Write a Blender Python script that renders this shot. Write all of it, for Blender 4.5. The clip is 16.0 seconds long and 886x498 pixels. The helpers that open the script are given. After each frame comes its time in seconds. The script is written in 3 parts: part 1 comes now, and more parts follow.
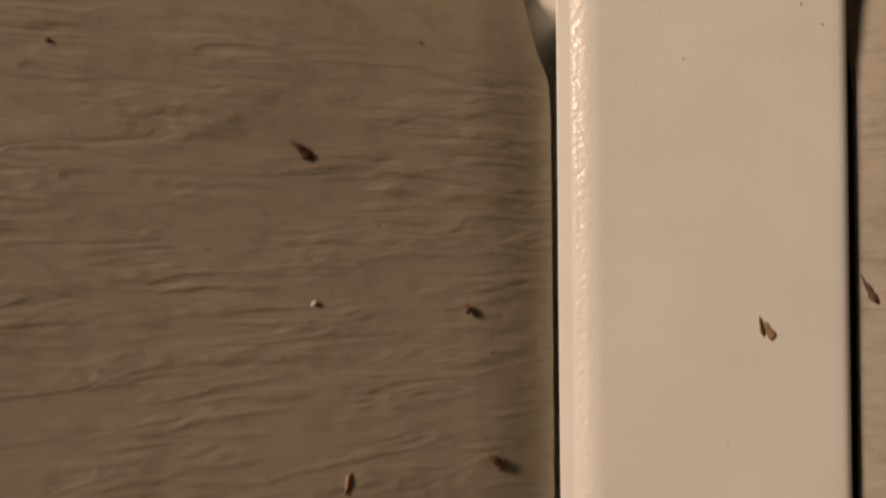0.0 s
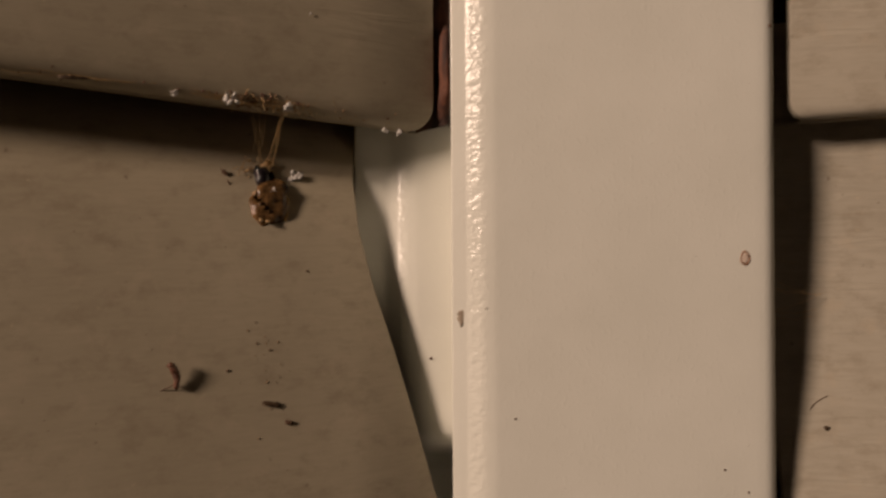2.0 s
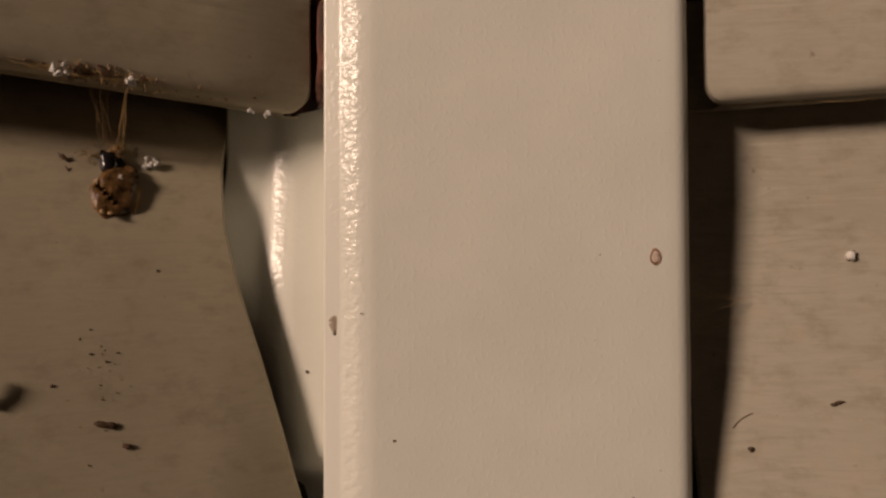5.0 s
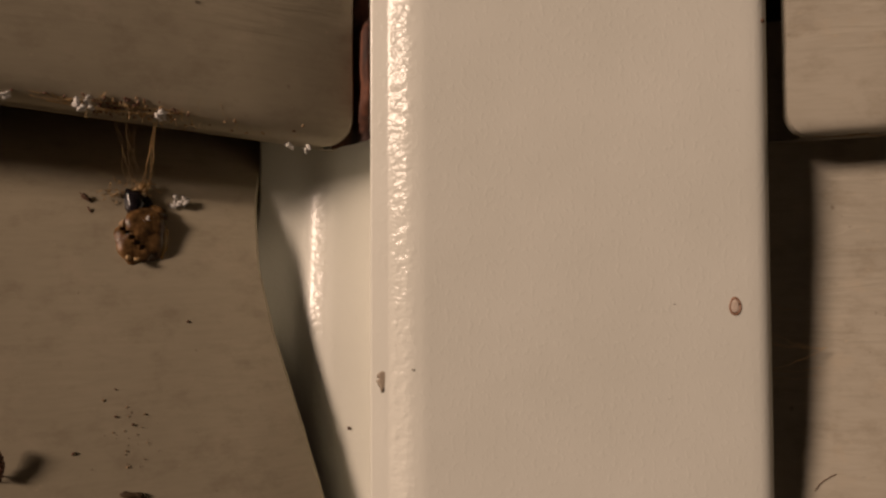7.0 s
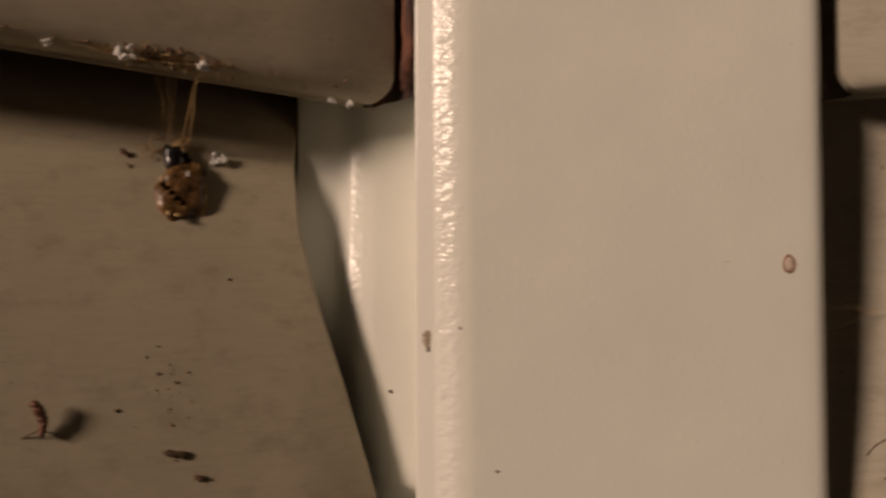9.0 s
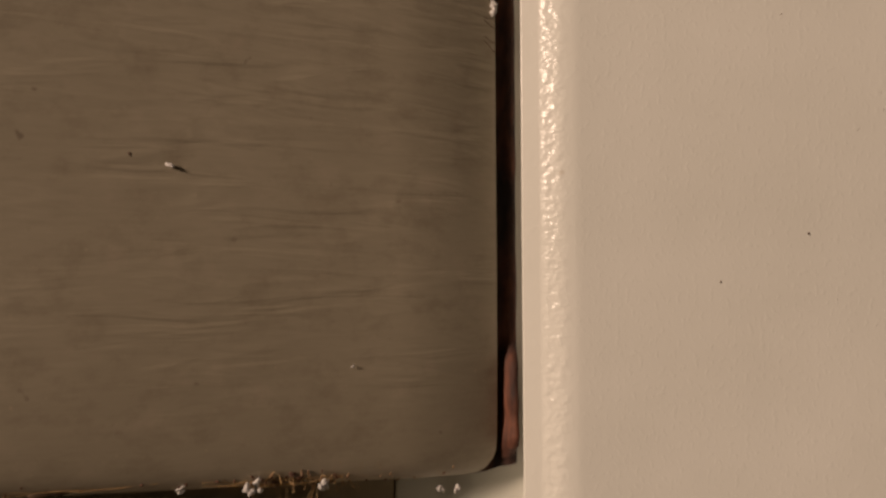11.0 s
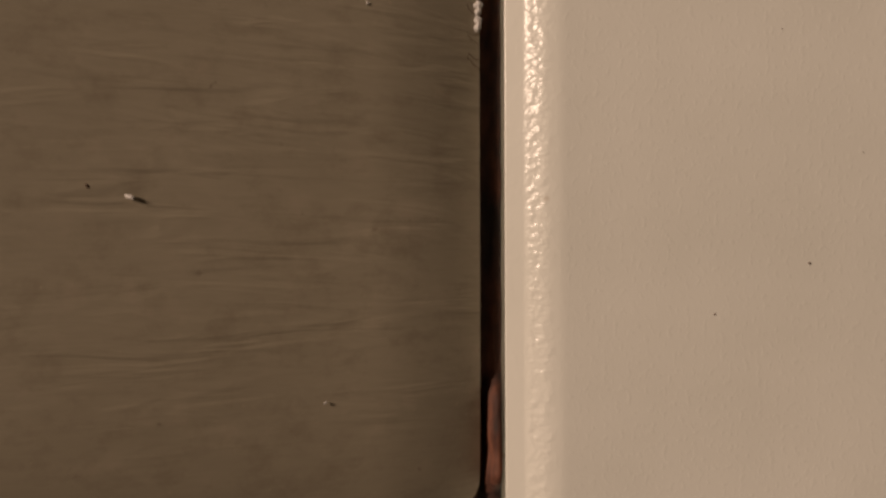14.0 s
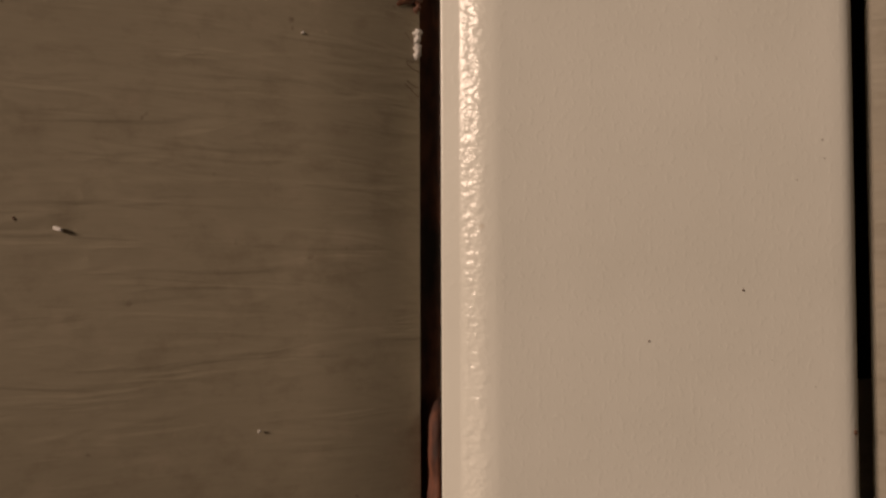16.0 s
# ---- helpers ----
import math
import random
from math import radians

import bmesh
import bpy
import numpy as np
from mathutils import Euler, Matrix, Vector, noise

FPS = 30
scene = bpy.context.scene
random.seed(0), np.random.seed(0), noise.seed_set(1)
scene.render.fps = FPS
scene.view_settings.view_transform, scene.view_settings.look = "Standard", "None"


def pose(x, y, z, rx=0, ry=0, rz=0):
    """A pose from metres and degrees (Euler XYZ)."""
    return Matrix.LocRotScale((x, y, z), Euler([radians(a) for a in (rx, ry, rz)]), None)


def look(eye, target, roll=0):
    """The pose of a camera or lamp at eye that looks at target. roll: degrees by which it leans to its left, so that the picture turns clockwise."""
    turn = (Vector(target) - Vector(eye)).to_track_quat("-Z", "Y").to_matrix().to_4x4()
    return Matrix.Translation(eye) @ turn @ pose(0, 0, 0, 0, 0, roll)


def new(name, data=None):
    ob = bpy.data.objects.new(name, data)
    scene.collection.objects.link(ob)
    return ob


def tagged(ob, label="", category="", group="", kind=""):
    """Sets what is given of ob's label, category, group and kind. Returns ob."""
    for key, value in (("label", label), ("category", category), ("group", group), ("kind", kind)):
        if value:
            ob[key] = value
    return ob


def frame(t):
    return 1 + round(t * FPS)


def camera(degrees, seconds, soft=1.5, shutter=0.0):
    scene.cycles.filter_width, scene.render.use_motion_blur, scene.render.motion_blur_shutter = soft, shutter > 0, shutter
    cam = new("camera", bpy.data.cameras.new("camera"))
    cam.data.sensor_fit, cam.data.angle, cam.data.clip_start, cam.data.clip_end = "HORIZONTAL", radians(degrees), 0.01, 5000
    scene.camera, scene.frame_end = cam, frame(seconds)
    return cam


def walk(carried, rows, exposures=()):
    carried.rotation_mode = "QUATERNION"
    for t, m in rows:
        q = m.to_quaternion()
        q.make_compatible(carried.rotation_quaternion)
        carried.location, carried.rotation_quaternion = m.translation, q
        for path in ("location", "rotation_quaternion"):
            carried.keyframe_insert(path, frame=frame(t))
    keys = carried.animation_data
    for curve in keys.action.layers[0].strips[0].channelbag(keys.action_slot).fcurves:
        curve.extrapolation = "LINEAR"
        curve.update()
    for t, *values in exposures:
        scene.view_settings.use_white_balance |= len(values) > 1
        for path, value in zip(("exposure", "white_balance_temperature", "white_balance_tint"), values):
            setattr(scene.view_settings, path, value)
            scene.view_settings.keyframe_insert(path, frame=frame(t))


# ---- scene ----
# The corner of a clad house wall at night: a white vinyl trim between two runs of lap siding.
# Lengths below are in centimetres and turned into metres by CM.
CM = 0.01

# ---- camera ----
cam = camera(62.0, 16.0, soft=2.5, shutter=0.4)
PATH = [
    (0, (-1.622, -9.391, -7.149), (-1.515, -1.392, -7.070), -0.45),
    (0.3, (-1.361, -9.056, -6.093), (-1.342, -1.057, -5.983), -0.43),
    (0.5, (-1.242, -9.011, -5.222), (-1.192, -1.012, -5.115), -0.47),
    (0.6, (-1.113, -9.051, -4.905), (-1.152, -1.052, -4.793), -0.26),
    (0.9, (-0.654, -8.738, -3.982), (-0.560, -0.739, -3.904), -0.45),
    (1, (-0.558, -8.685, -3.455), (-0.467, -0.686, -3.358), -0.30),
    (1.5, (-0.769, -8.551, -2.004), (-0.669, -0.551, -1.988), -0.37),
    (2, (-0.229, -8.451, -1.403), (-0.107, -0.452, -1.377), -0.35),
    (2.5, (0.094, -8.500, -1.122), (0.243, -0.502, -1.019), -0.38),
    (3, (0.600, -8.306, -1.112), (0.792, -0.309, -1.045), -0.25),
    (3.5, (0.857, -8.015, -1.576), (1.058, -0.019, -1.467), -0.20),
    (3.7, (0.935, -7.901, -1.630), (1.153, 0.096, -1.528), -0.17),
    (5.8, (0.759, -7.048, -1.604), (1.138, 0.938, -1.315), -0.28),
    (6, (0.458, -6.925, -1.667), (0.822, 1.062, -1.372), -0.32),
    (6.5, (0.298, -6.835, -1.039), (0.638, 1.153, -0.769), -0.25),
    (7, (0.407, -6.742, -1.180), (0.724, 1.248, -0.922), -0.23),
    (7.5, (0.312, -6.737, -1.015), (0.633, 1.252, -0.737), -0.29),
    (8, (0.671, -6.750, -1.223), (0.998, 1.238, -0.940), -0.27),
    (8.5, (0.537, -6.757, -1.249), (0.831, 1.233, -0.994), -0.25),
    (9, (0.015, -6.565, -1.545), (0.300, 1.427, -1.317), -0.21),
    (9.5, (-1.170, -6.652, -0.702), (-0.904, 1.337, -0.388), -0.19),
    (10, (-1.094, -6.795, 0.540), (-0.829, 1.196, 0.835), -0.15),
    (10.2, (-1.185, -6.826, 0.941), (-0.894, 1.162, 1.251), -0.17),
    (12.3, (-0.217, -6.711, 2.694), (0.074, 1.282, 2.869), -0.27),
    (12.5, (-0.120, -6.643, 2.559), (0.045, 1.354, 2.721), -0.26),
    (13, (-0.397, -6.556, 2.402), (-0.159, 1.438, 2.591), -0.19),
    (13.5, (-0.776, -6.642, 2.783), (-0.657, 1.355, 2.970), -0.15),
    (13.9, (-0.670, -6.496, 2.372), (-0.542, 1.502, 2.523), -0.18),
    (14, (-0.633, -6.526, 2.461), (-0.543, 1.472, 2.621), -0.08),
    (14.5, (-0.379, -6.650, 2.647), (-0.258, 1.348, 2.804), -0.15),
    (15, (-0.304, -6.668, 2.661), (-0.164, 1.330, 2.775), -0.12),
    (15.5, (-0.119, -6.585, 2.316), (0.021, 1.411, 2.508), -0.12),
    (16, (-0.065, -6.569, 2.660), (0.034, 1.427, 2.877), -0.21),
]
walk(cam, [(t, look([v * CM for v in eye], [v * CM for v in target], roll)) for t, eye, target, roll in PATH],
     [(0.0, 0.28), (1.0, 0.02), (9.0, 0.02), (9.7, 0.14), (10.2, 0.18), (12.3, -0.06), (15.0, -0.05), (16.0, -0.12)])

# ---- light: one warm porch lamp, high to the left, and a faint night sky ----
world = bpy.data.worlds.new("night")
scene.world = world
world.use_nodes = True
world.node_tree.nodes["Background"].inputs["Color"].default_value = (1.0, 0.66, 0.47, 1)
world.node_tree.nodes["Background"].inputs["Strength"].default_value = 0.015
lamp_data = bpy.data.lights.new("porch_lamp", "POINT")
lamp_data.energy, lamp_data.color, lamp_data.shadow_soft_size = 156, (1.0, 0.722, 0.558), 0.20
porch_lamp = new("porch_lamp", lamp_data)
porch_lamp.location = (-1.54, -1.25, 0.65)
tagged(porch_lamp, "warm porch lamp shining on the wall", "lamp")


# ---- materials ----
def material(name, rough, build):
    m = bpy.data.materials.new(name)
    m.use_nodes = True
    nt = m.node_tree
    b = nt.nodes["Principled BSDF"]
    b.inputs["Roughness"].default_value = rough
    build(nt, b)
    return m


def node(nt, kind, **inputs):
    n = nt.nodes.new(kind)
    for k, v in inputs.items():
        n.inputs[k.replace("_", " ")].default_value = v
    return n


def coords(nt, scale):
    c = nt.nodes.new("ShaderNodeTexCoord")
    m = nt.nodes.new("ShaderNodeMapping")
    m.inputs["Scale"].default_value = scale
    nt.links.new(c.outputs["Object"], m.inputs["Vector"])
    return m.outputs["Vector"]


def ramp(nt, src, stops):
    r = nt.nodes.new("ShaderNodeValToRGB")
    while len(r.color_ramp.elements) < len(stops):
        r.color_ramp.elements.new(0.5)
    for e, (p, c) in zip(r.color_ramp.elements, stops):
        e.position, e.color = p, (*c, 1) if len(c) == 3 else c
    nt.links.new(src, r.inputs["Fac"])
    return r.outputs["Color"]


def mix(nt, fac, a, b, blend="MIX"):
    m = nt.nodes.new("ShaderNodeMix")
    m.data_type, m.blend_type = "RGBA", blend
    for sock, v in ((m.inputs[0], fac), (m.inputs[6], a), (m.inputs[7], b)):
        if isinstance(v, bpy.types.NodeSocket):
            nt.links.new(v, sock)
        else:
            sock.default_value = v if isinstance(v, float) else (*v, 1)
    return m.outputs[2]


def noise_tex(nt, vec, scale, detail=4.0, rough=0.55, distort=0.0):
    n = node(nt, "ShaderNodeTexNoise", Scale=scale, Detail=detail, Roughness=rough, Distortion=distort)
    nt.links.new(vec, n.inputs["Vector"])
    return n.outputs["Fac"]


def bump(nt, b, layers):
    last = None
    for src, strength, dist in layers:
        n = node(nt, "ShaderNodeBump", Strength=strength, Distance=dist)
        nt.links.new(src, n.inputs["Height"])
        if last:
            nt.links.new(last, n.inputs["Normal"])
        last = n.outputs["Normal"]
    nt.links.new(last, b.inputs["Normal"])


def siding_paint(nt, b, low, high):
    v = coords(nt, (1, 1, 1))
    ridge = noise_tex(nt, coords(nt, (85, 85, 540)), 1.0, 2.5, 0.5, 0.7)
    patch = noise_tex(nt, coords(nt, (70, 70, 170)), 1.0, 2.0, 0.5)
    ridge = ramp(nt, ridge, [(0.40, (0, 0, 0)), (0.60, (1, 1, 1)), (0.78, (0.5, 0.5, 0.5))])
    patch = ramp(nt, patch, [(0.40, (0.12, 0.12, 0.12)), (0.62, (1, 1, 1))])
    amount = nt.nodes.new("ShaderNodeAttribute")
    amount.attribute_name = "grain"
    grain = mix(nt, 1.0, mix(nt, 1.0, ridge, patch, "MULTIPLY"), amount.outputs["Color"], "MULTIPLY")
    fine = noise_tex(nt, coords(nt, (330, 330, 2300)), 1.0, 3.0, 0.6)
    blot = noise_tex(nt, v, 38.0, 5.0, 0.6)
    dust = noise_tex(nt, v, 1500.0, 3.0, 0.6)
    base = ramp(nt, blot, [(0.3, low), (0.7, high)])
    base = mix(nt, ramp(nt, fine, [(0.40, (0, 0, 0)), (0.75, (0.25, 0.25, 0.25))]), base, (0.29, 0.25, 0.18))
    smudge = noise_tex(nt, coords(nt, (1, 1, 1.6)), 230.0, 5.0, 0.7)
    base = mix(nt, ramp(nt, smudge, [(0.50, (0, 0, 0)), (0.70, (0.38, 0.38, 0.38))]), base, (0.23, 0.185, 0.125))
    bloom = noise_tex(nt, v, 310.0, 4.0, 0.6)
    base = mix(nt, ramp(nt, bloom, [(0.56, (0, 0, 0)), (0.74, (0.45, 0.45, 0.45))]), base, (0.50, 0.43, 0.32))
    spots = noise_tex(nt, v, 640.0, 2.0, 0.5)
    base = mix(nt, ramp(nt, spots, [(0.73, (0, 0, 0)), (0.79, (0.5, 0.5, 0.5))]), base, (0.14, 0.10, 0.07))
    base = mix(nt, ramp(nt, dust, [(0.68, (0, 0, 0)), (0.78, (0.6, 0.6, 0.6))]), base, (0.55, 0.47, 0.33))
    nt.links.new(base, b.inputs["Base Color"])
    bump(nt, b, [(grain, 0.30, 0.0006), (fine, 0.05, 0.0002)])


def trim_vinyl(nt, b):
    v = coords(nt, (1, 1, 1))
    pebble = ramp(nt, noise_tex(nt, coords(nt, (1900, 1900, 1600)), 1.0, 1.0, 0.5), [(0.54, (0, 0, 0)), (0.74, (1, 1, 1))])
    blot = noise_tex(nt, v, 60.0, 4.0, 0.6)
    dirt = noise_tex(nt, v, 420.0, 2.0, 0.5)
    base = ramp(nt, blot, [(0.3, (0.735, 0.742, 0.668)), (0.7, (0.80, 0.806, 0.733))])
    base = mix(nt, ramp(nt, dirt, [(0.76, (0, 0, 0)), (0.80, (0.5, 0.5, 0.5))]), base, (0.35, 0.26, 0.16))
    nt.links.new(base, b.inputs["Base Color"])
    b.inputs["Specular IOR Level"].default_value = 0.25
    chatter = nt.nodes.new("ShaderNodeAttribute")
    chatter.attribute_name = "chatter"
    ripple = noise_tex(nt, coords(nt, (1100, 1100, 1500)), 1.0, 1.0, 0.5)
    bump(nt, b, [(pebble, 0.075, 0.00025), (mix(nt, 1.0, ripple, chatter.outputs["Color"], "MULTIPLY"), 0.42, 0.0004)])


def plain(color, spread=0.35, scale=900.0, gritty=0.6):
    def build(nt, b):
        n = noise_tex(nt, coords(nt, (1, 1, 1)), scale, 4.0, 0.65)
        lo, hi = [c * (1 - spread) for c in color], [min(1.0, c * (1 + spread)) for c in color]
        nt.links.new(ramp(nt, n, [(0.3, lo), (0.7, hi)]), b.inputs["Base Color"])
        bump(nt, b, [(n, gritty, 0.0003)])
    return build


SIDING = material("siding_paint", 0.42, lambda nt, b: siding_paint(nt, b, (0.392, 0.347, 0.250), (0.462, 0.411, 0.302)))
# Right wall's copy of the siding paint, made paler for the stronger lamplight there.
LIT_SIDING = material("lit_siding_paint", 0.42, lambda nt, b: siding_paint(nt, b, (0.415, 0.385, 0.312), (0.475, 0.442, 0.362)))
TRIM = material("trim_vinyl", 0.22, trim_vinyl)
DARK_BACKING = material("near_black_backing", 0.9, plain((0.035, 0.024, 0.018)))


# ---- helpers for meshes ----
def mesh_object(name, verts, faces, mat, parent=None, smooth=True):
    me = bpy.data.meshes.new(name)
    me.from_pydata([tuple(c * CM for c in p) for p in verts], [], faces)
    me.materials.append(mat)
    for p in me.polygons:
        p.use_smooth = smooth
    me.validate()
    me.update()
    ob = new(name, me)
    ob.parent = parent
    return ob


def smooth_step(a, b, x):
    t = min(1.0, max(0.0, (x - a) / (b - a)))
    return t * t * (3 - 2 * t)


def piecewise(points, x):
    return float(np.interp(x, [p[0] for p in points], [p[1] for p in points]))


# ---- siding: dutch-lap panels, a flat face below and a cove above, each tucked under the next ----
EXPOSURE = 11.4
def cove_depth(h, left):
    """How far the panel's surface lies behind its flat face at the height h."""
    if left:
        t = max(0.0, (h - 6.75) / 4.45)
        return 0.62 * t * t / (t + 0.08) + 0.62 * t ** 5
    t = (h - 6.5) / 4.3
    return 0.74 * (smooth_step(-0.12, 0.5, t) * 0.55 + smooth_step(0.2, 1.0, t) * 0.45)


def end_bend(u):
    """The run's last centimetre before the trim turns back from the face."""
    t = max(0.0, 0.98 - u)
    return 0.10 * t * t + 0.035 * t * t / (t + 0.06)


def left_face(x, z):
    """A point on the left run at x and z."""
    u = (-0.2 - x) / math.cos(radians(22))
    h = z - 0.07 - 0.07 * u
    if h < 0:
        h = z + EXPOSURE - 0.07 * u
    return (x, 0.38 + cove_depth(h, True) - u * math.sin(radians(22)) + end_bend(u), z)


def right_face(x, z):
    """A point on the right run at x and z."""
    u = (x - 4.06) / math.cos(radians(11))
    h = z - 0.15 - 0.04 * u
    if h < 0:
        h += EXPOSURE
    return (x, 0.26 + cove_depth(h, False) - u * math.sin(radians(11)), z)


# The rounded lower lip of the left panels: height over the butt edge, depth behind the face.
LIP = [(0.0, 0.30), (0.03, 0.225), (0.09, 0.165), (0.17, 0.125), (0.27, 0.096), (0.4, 0.07), (0.58, 0.046), (0.8, 0.027), (1.05, 0.012), (1.3, 0.003), (1.55, 0.0)]


def panel_profile(left):
    """Points (height over the butt edge, depth behind the face) from the back of the butt edge upwards."""
    pts = [(0.16, 0.95), (0.06, 0.7), (0.0, 0.5)] + LIP
    if not left:
        pts = [(0.12, 0.9), (0.03, 0.6), (0.0, 0.4), (0.0, 0.1), (0.02, 0.05), (0.06, 0.018), (0.12, 0.004), (0.2, 0.0), (0.5, 0.0), (0.8, 0.0), (1.2, 0.0), (1.5, 0.0)]
    pts += [(h, 0.0) for h in np.arange(1.8, 6.4, 0.3)]
    for h in np.arange(6.45, 12.9, 0.15):
        pts.append((h, cove_depth(h, left)))
    return pts


def siding_panel(parent, z0, left, start, length, label):
    """left: the run to the left of the trim. start(h): where the panel's end stands, along the wall."""
    side = -1 if left else 1
    lower = z0 < -1
    turn = radians(22) if left else radians(11)
    origin_x, origin_y = (-0.2, 0.38) if left else (4.06, 0.26)
    rise = 0.07 if left else 0.04
    profile = panel_profile(left)
    steps = np.r_[0.0, np.linspace(0.05, 1.6, 16), np.linspace(2.0, length, 24)]
    verts, faces = [], []
    n, m = len(profile), len(steps)
    thick = 0.11
    for layer in (0, 1):
        for h, d in profile:
            for s in steps:
                u = start(h) + s
                bend = end_bend(u) if left else 0.0
                wave = 0.02 * noise.noise(Vector((u * 0.35, h * 0.4, z0)))
                x = origin_x + side * u * math.cos(turn)
                y = origin_y + d - u * math.sin(turn) + bend + wave + layer * thick
                verts.append((x, y, z0 + h + rise * u))
    for i in range(n - 1):
        for j in range(m - 1):
            a, b, c, e = i * m + j, i * m + j + 1, (i + 1) * m + j + 1, (i + 1) * m + j
            quad = (a, b, c, e) if not left else (a, e, c, b)
            faces.append(quad)
            faces.append(tuple(v + n * m for v in reversed(quad)))
    edges = [[(i, j) for i in range(n)] for j in (0, m - 1)] + [[(i, j) for j in range(m)] for i in (0, n - 1)]
    for run in edges:
        first = len(verts)
        for i, j in run:
            verts += [verts[i * m + j], verts[i * m + j + n * m]]
        faces += [(first + 2 * k, first + 2 * k + 2, first + 2 * k + 3, first + 2 * k + 1) for k in range(len(run) - 1)]
    ob = mesh_object("siding_panel", verts, faces, SIDING if left else LIT_SIDING, parent)
    grain = ob.data.attributes.new("grain", "FLOAT", "POINT")
    strength = (1.1 if lower else 0.34) if left else (1.15 if lower else 0.6)
    for k in range(2 * n * m):
        h = profile[(k % (n * m)) // m][0]
        grain.data[k].value = strength * smooth_step(0.4, 1.2, h) * (1 - (0.93 if left else 0.55) * smooth_step(6.1, 7.0, h))
    ob["label"] = label
    return ob


def left_upper(h):
    r = 0.34
    return 0.0 + (r - math.sqrt(max(0.0, r * r - (r - h) ** 2)) if h < r else 0.0)


CUT = [(6.2, -0.215), (6.65, -0.18), (7.0, 0.0), (7.9, 0.26), (8.75, 0.53), (9.6, 0.83), (10.2, 1.01), (10.9, 1.12), (12.0, 1.14)]
def left_lower(h):
    return piecewise(CUT, h) + 0.012 * noise.noise(Vector((3.0, 0.0, h * 3.1)))


def right_upper(h):
    r = 0.22
    return 0.0 + (r - math.sqrt(max(0.0, r * r - (r - h) ** 2)) if h < r else 0.0)


wall_left = tagged(new("wall_left"), "grey-beige lap siding wall with wood grain", "wall", kind="structure")
wall_right = tagged(new("wall_right"), "grey-beige lap siding wall beside white trim", "wall", kind="structure")
siding_panel(wall_left, 0.07, True, left_upper, 30.0, "dusty siding panel with a rounded lower corner")
siding_panel(wall_left, -EXPOSURE, True, left_lower, 30.0, "siding panel with its upper end cut back")
siding_panel(wall_right, 0.15, False, right_upper, 30.0, "siding panel painted paler for the lamplight")
siding_panel(wall_right, 0.15 - EXPOSURE, False, lambda h: -0.05, 30.0, "siding panel painted paler for the lamplight")


# ---- white corner trim: a front face with rounded edges, and a lower step on its left ----
def arc(cx, cy, r, a0, a1, n=10):
    return [(cx + r * math.cos(radians(a)), cy + r * math.sin(radians(a))) for a in np.linspace(a0, a1, n)]


STEP = 0.77
def corner_trim():
    outline = [(x, STEP) for x in (-1.24, *np.linspace(-1.23, -0.36, 27))] + [(x, STEP) for x in (-0.25, -0.1, 0.1, 0.27)]
    xs = np.linspace(0.012, 0.6, 50)
    slopes = [0.28 + 0.18 * smooth_step(0.15, 0.27, x) - 0.46 * smooth_step(0.27, 0.56, x)  for x in xs]
    drops = [sum(slopes[i:]) * (xs[1] - xs[0]) for i in range(len(xs))]
    outline += [(0.28, STEP - 0.02), (0.26, 0.5), (0.2, drops[0] + 0.16), (0.1, drops[0] + 0.08), (0.02, drops[0] + 0.025), (0.004, drops[0] + 0.012), (0.003, drops[0] + 0.006)]
    outline += list(zip(xs, drops))
    outline += [(x, 0.0) for x in np.linspace(0.68, 3.5, 8)] + arc(3.6, 0.2, 0.2, 270, 360, 8)
    outline += [(3.8, 0.6), (3.8, 1.6), (3.8, 2.2)]
    zs = np.r_[np.arange(-14.0, -5.0, 0.5), np.arange(-5.0, 0.5, 0.15), np.arange(0.5, 12.01, 0.5)]
    verts = []
    for z in zs:
        away = smooth_step(-1.6, -3.1, z)
        rise = 0.75 * smooth_step(-0.25, -1.1, z)
        x0 = -0.38 + 0.28 * smooth_step(-2.1, -4.2, z)
        for n, (x, y) in enumerate(outline):
            if n < 32:
                back = max(0.0, x0 - x)
                ramp_up = max(0.0, back - 0.40)
                shoulder = 0.088 * smooth_step(0.0, 0.44, back) - rise * ramp_up * ramp_up / (ramp_up + 0.2)
                falling = 0.6 * (1 - math.sqrt(1 - min(1.0, back / 0.6) ** 2))
                y += (1 - away) * shoulder + away * falling + (1.0 if n == 0 else 0.0)
                y += 1.4 * smooth_step(-3.65, -4.5, z) + 0.28 * smooth_step(-2.0, -0.3, z)
            verts.append((x + 0.008 * noise.noise(Vector((0, y, z * 0.3))), y, z))
    m = len(outline)
    faces = [(i * m + j, i * m + j + 1, (i + 1) * m + j + 1, (i + 1) * m + j) for i in range(len(zs) - 1) for j in range(m - 1)]
    trim = tagged(new("corner_trim"), "white vinyl corner trim with rounded edges", "trim", kind="structure")
    face = mesh_object("trim_face", verts, faces, TRIM, trim)
    face["label"] = "smooth white vinyl with a beaded edge"
    chatter = face.data.attributes.new("chatter", "FLOAT", "POINT")
    for k, (x, y, z) in enumerate(verts):
        chatter.data[k].value = max(smooth_step(0.46, 0.32, x) * smooth_step(0.16, 0.24, x) if y < 0.12 else 0.0, 0.4 * smooth_step(0.10, 0.03, abs(x + 0.58)))
    return trim


corner_trim()

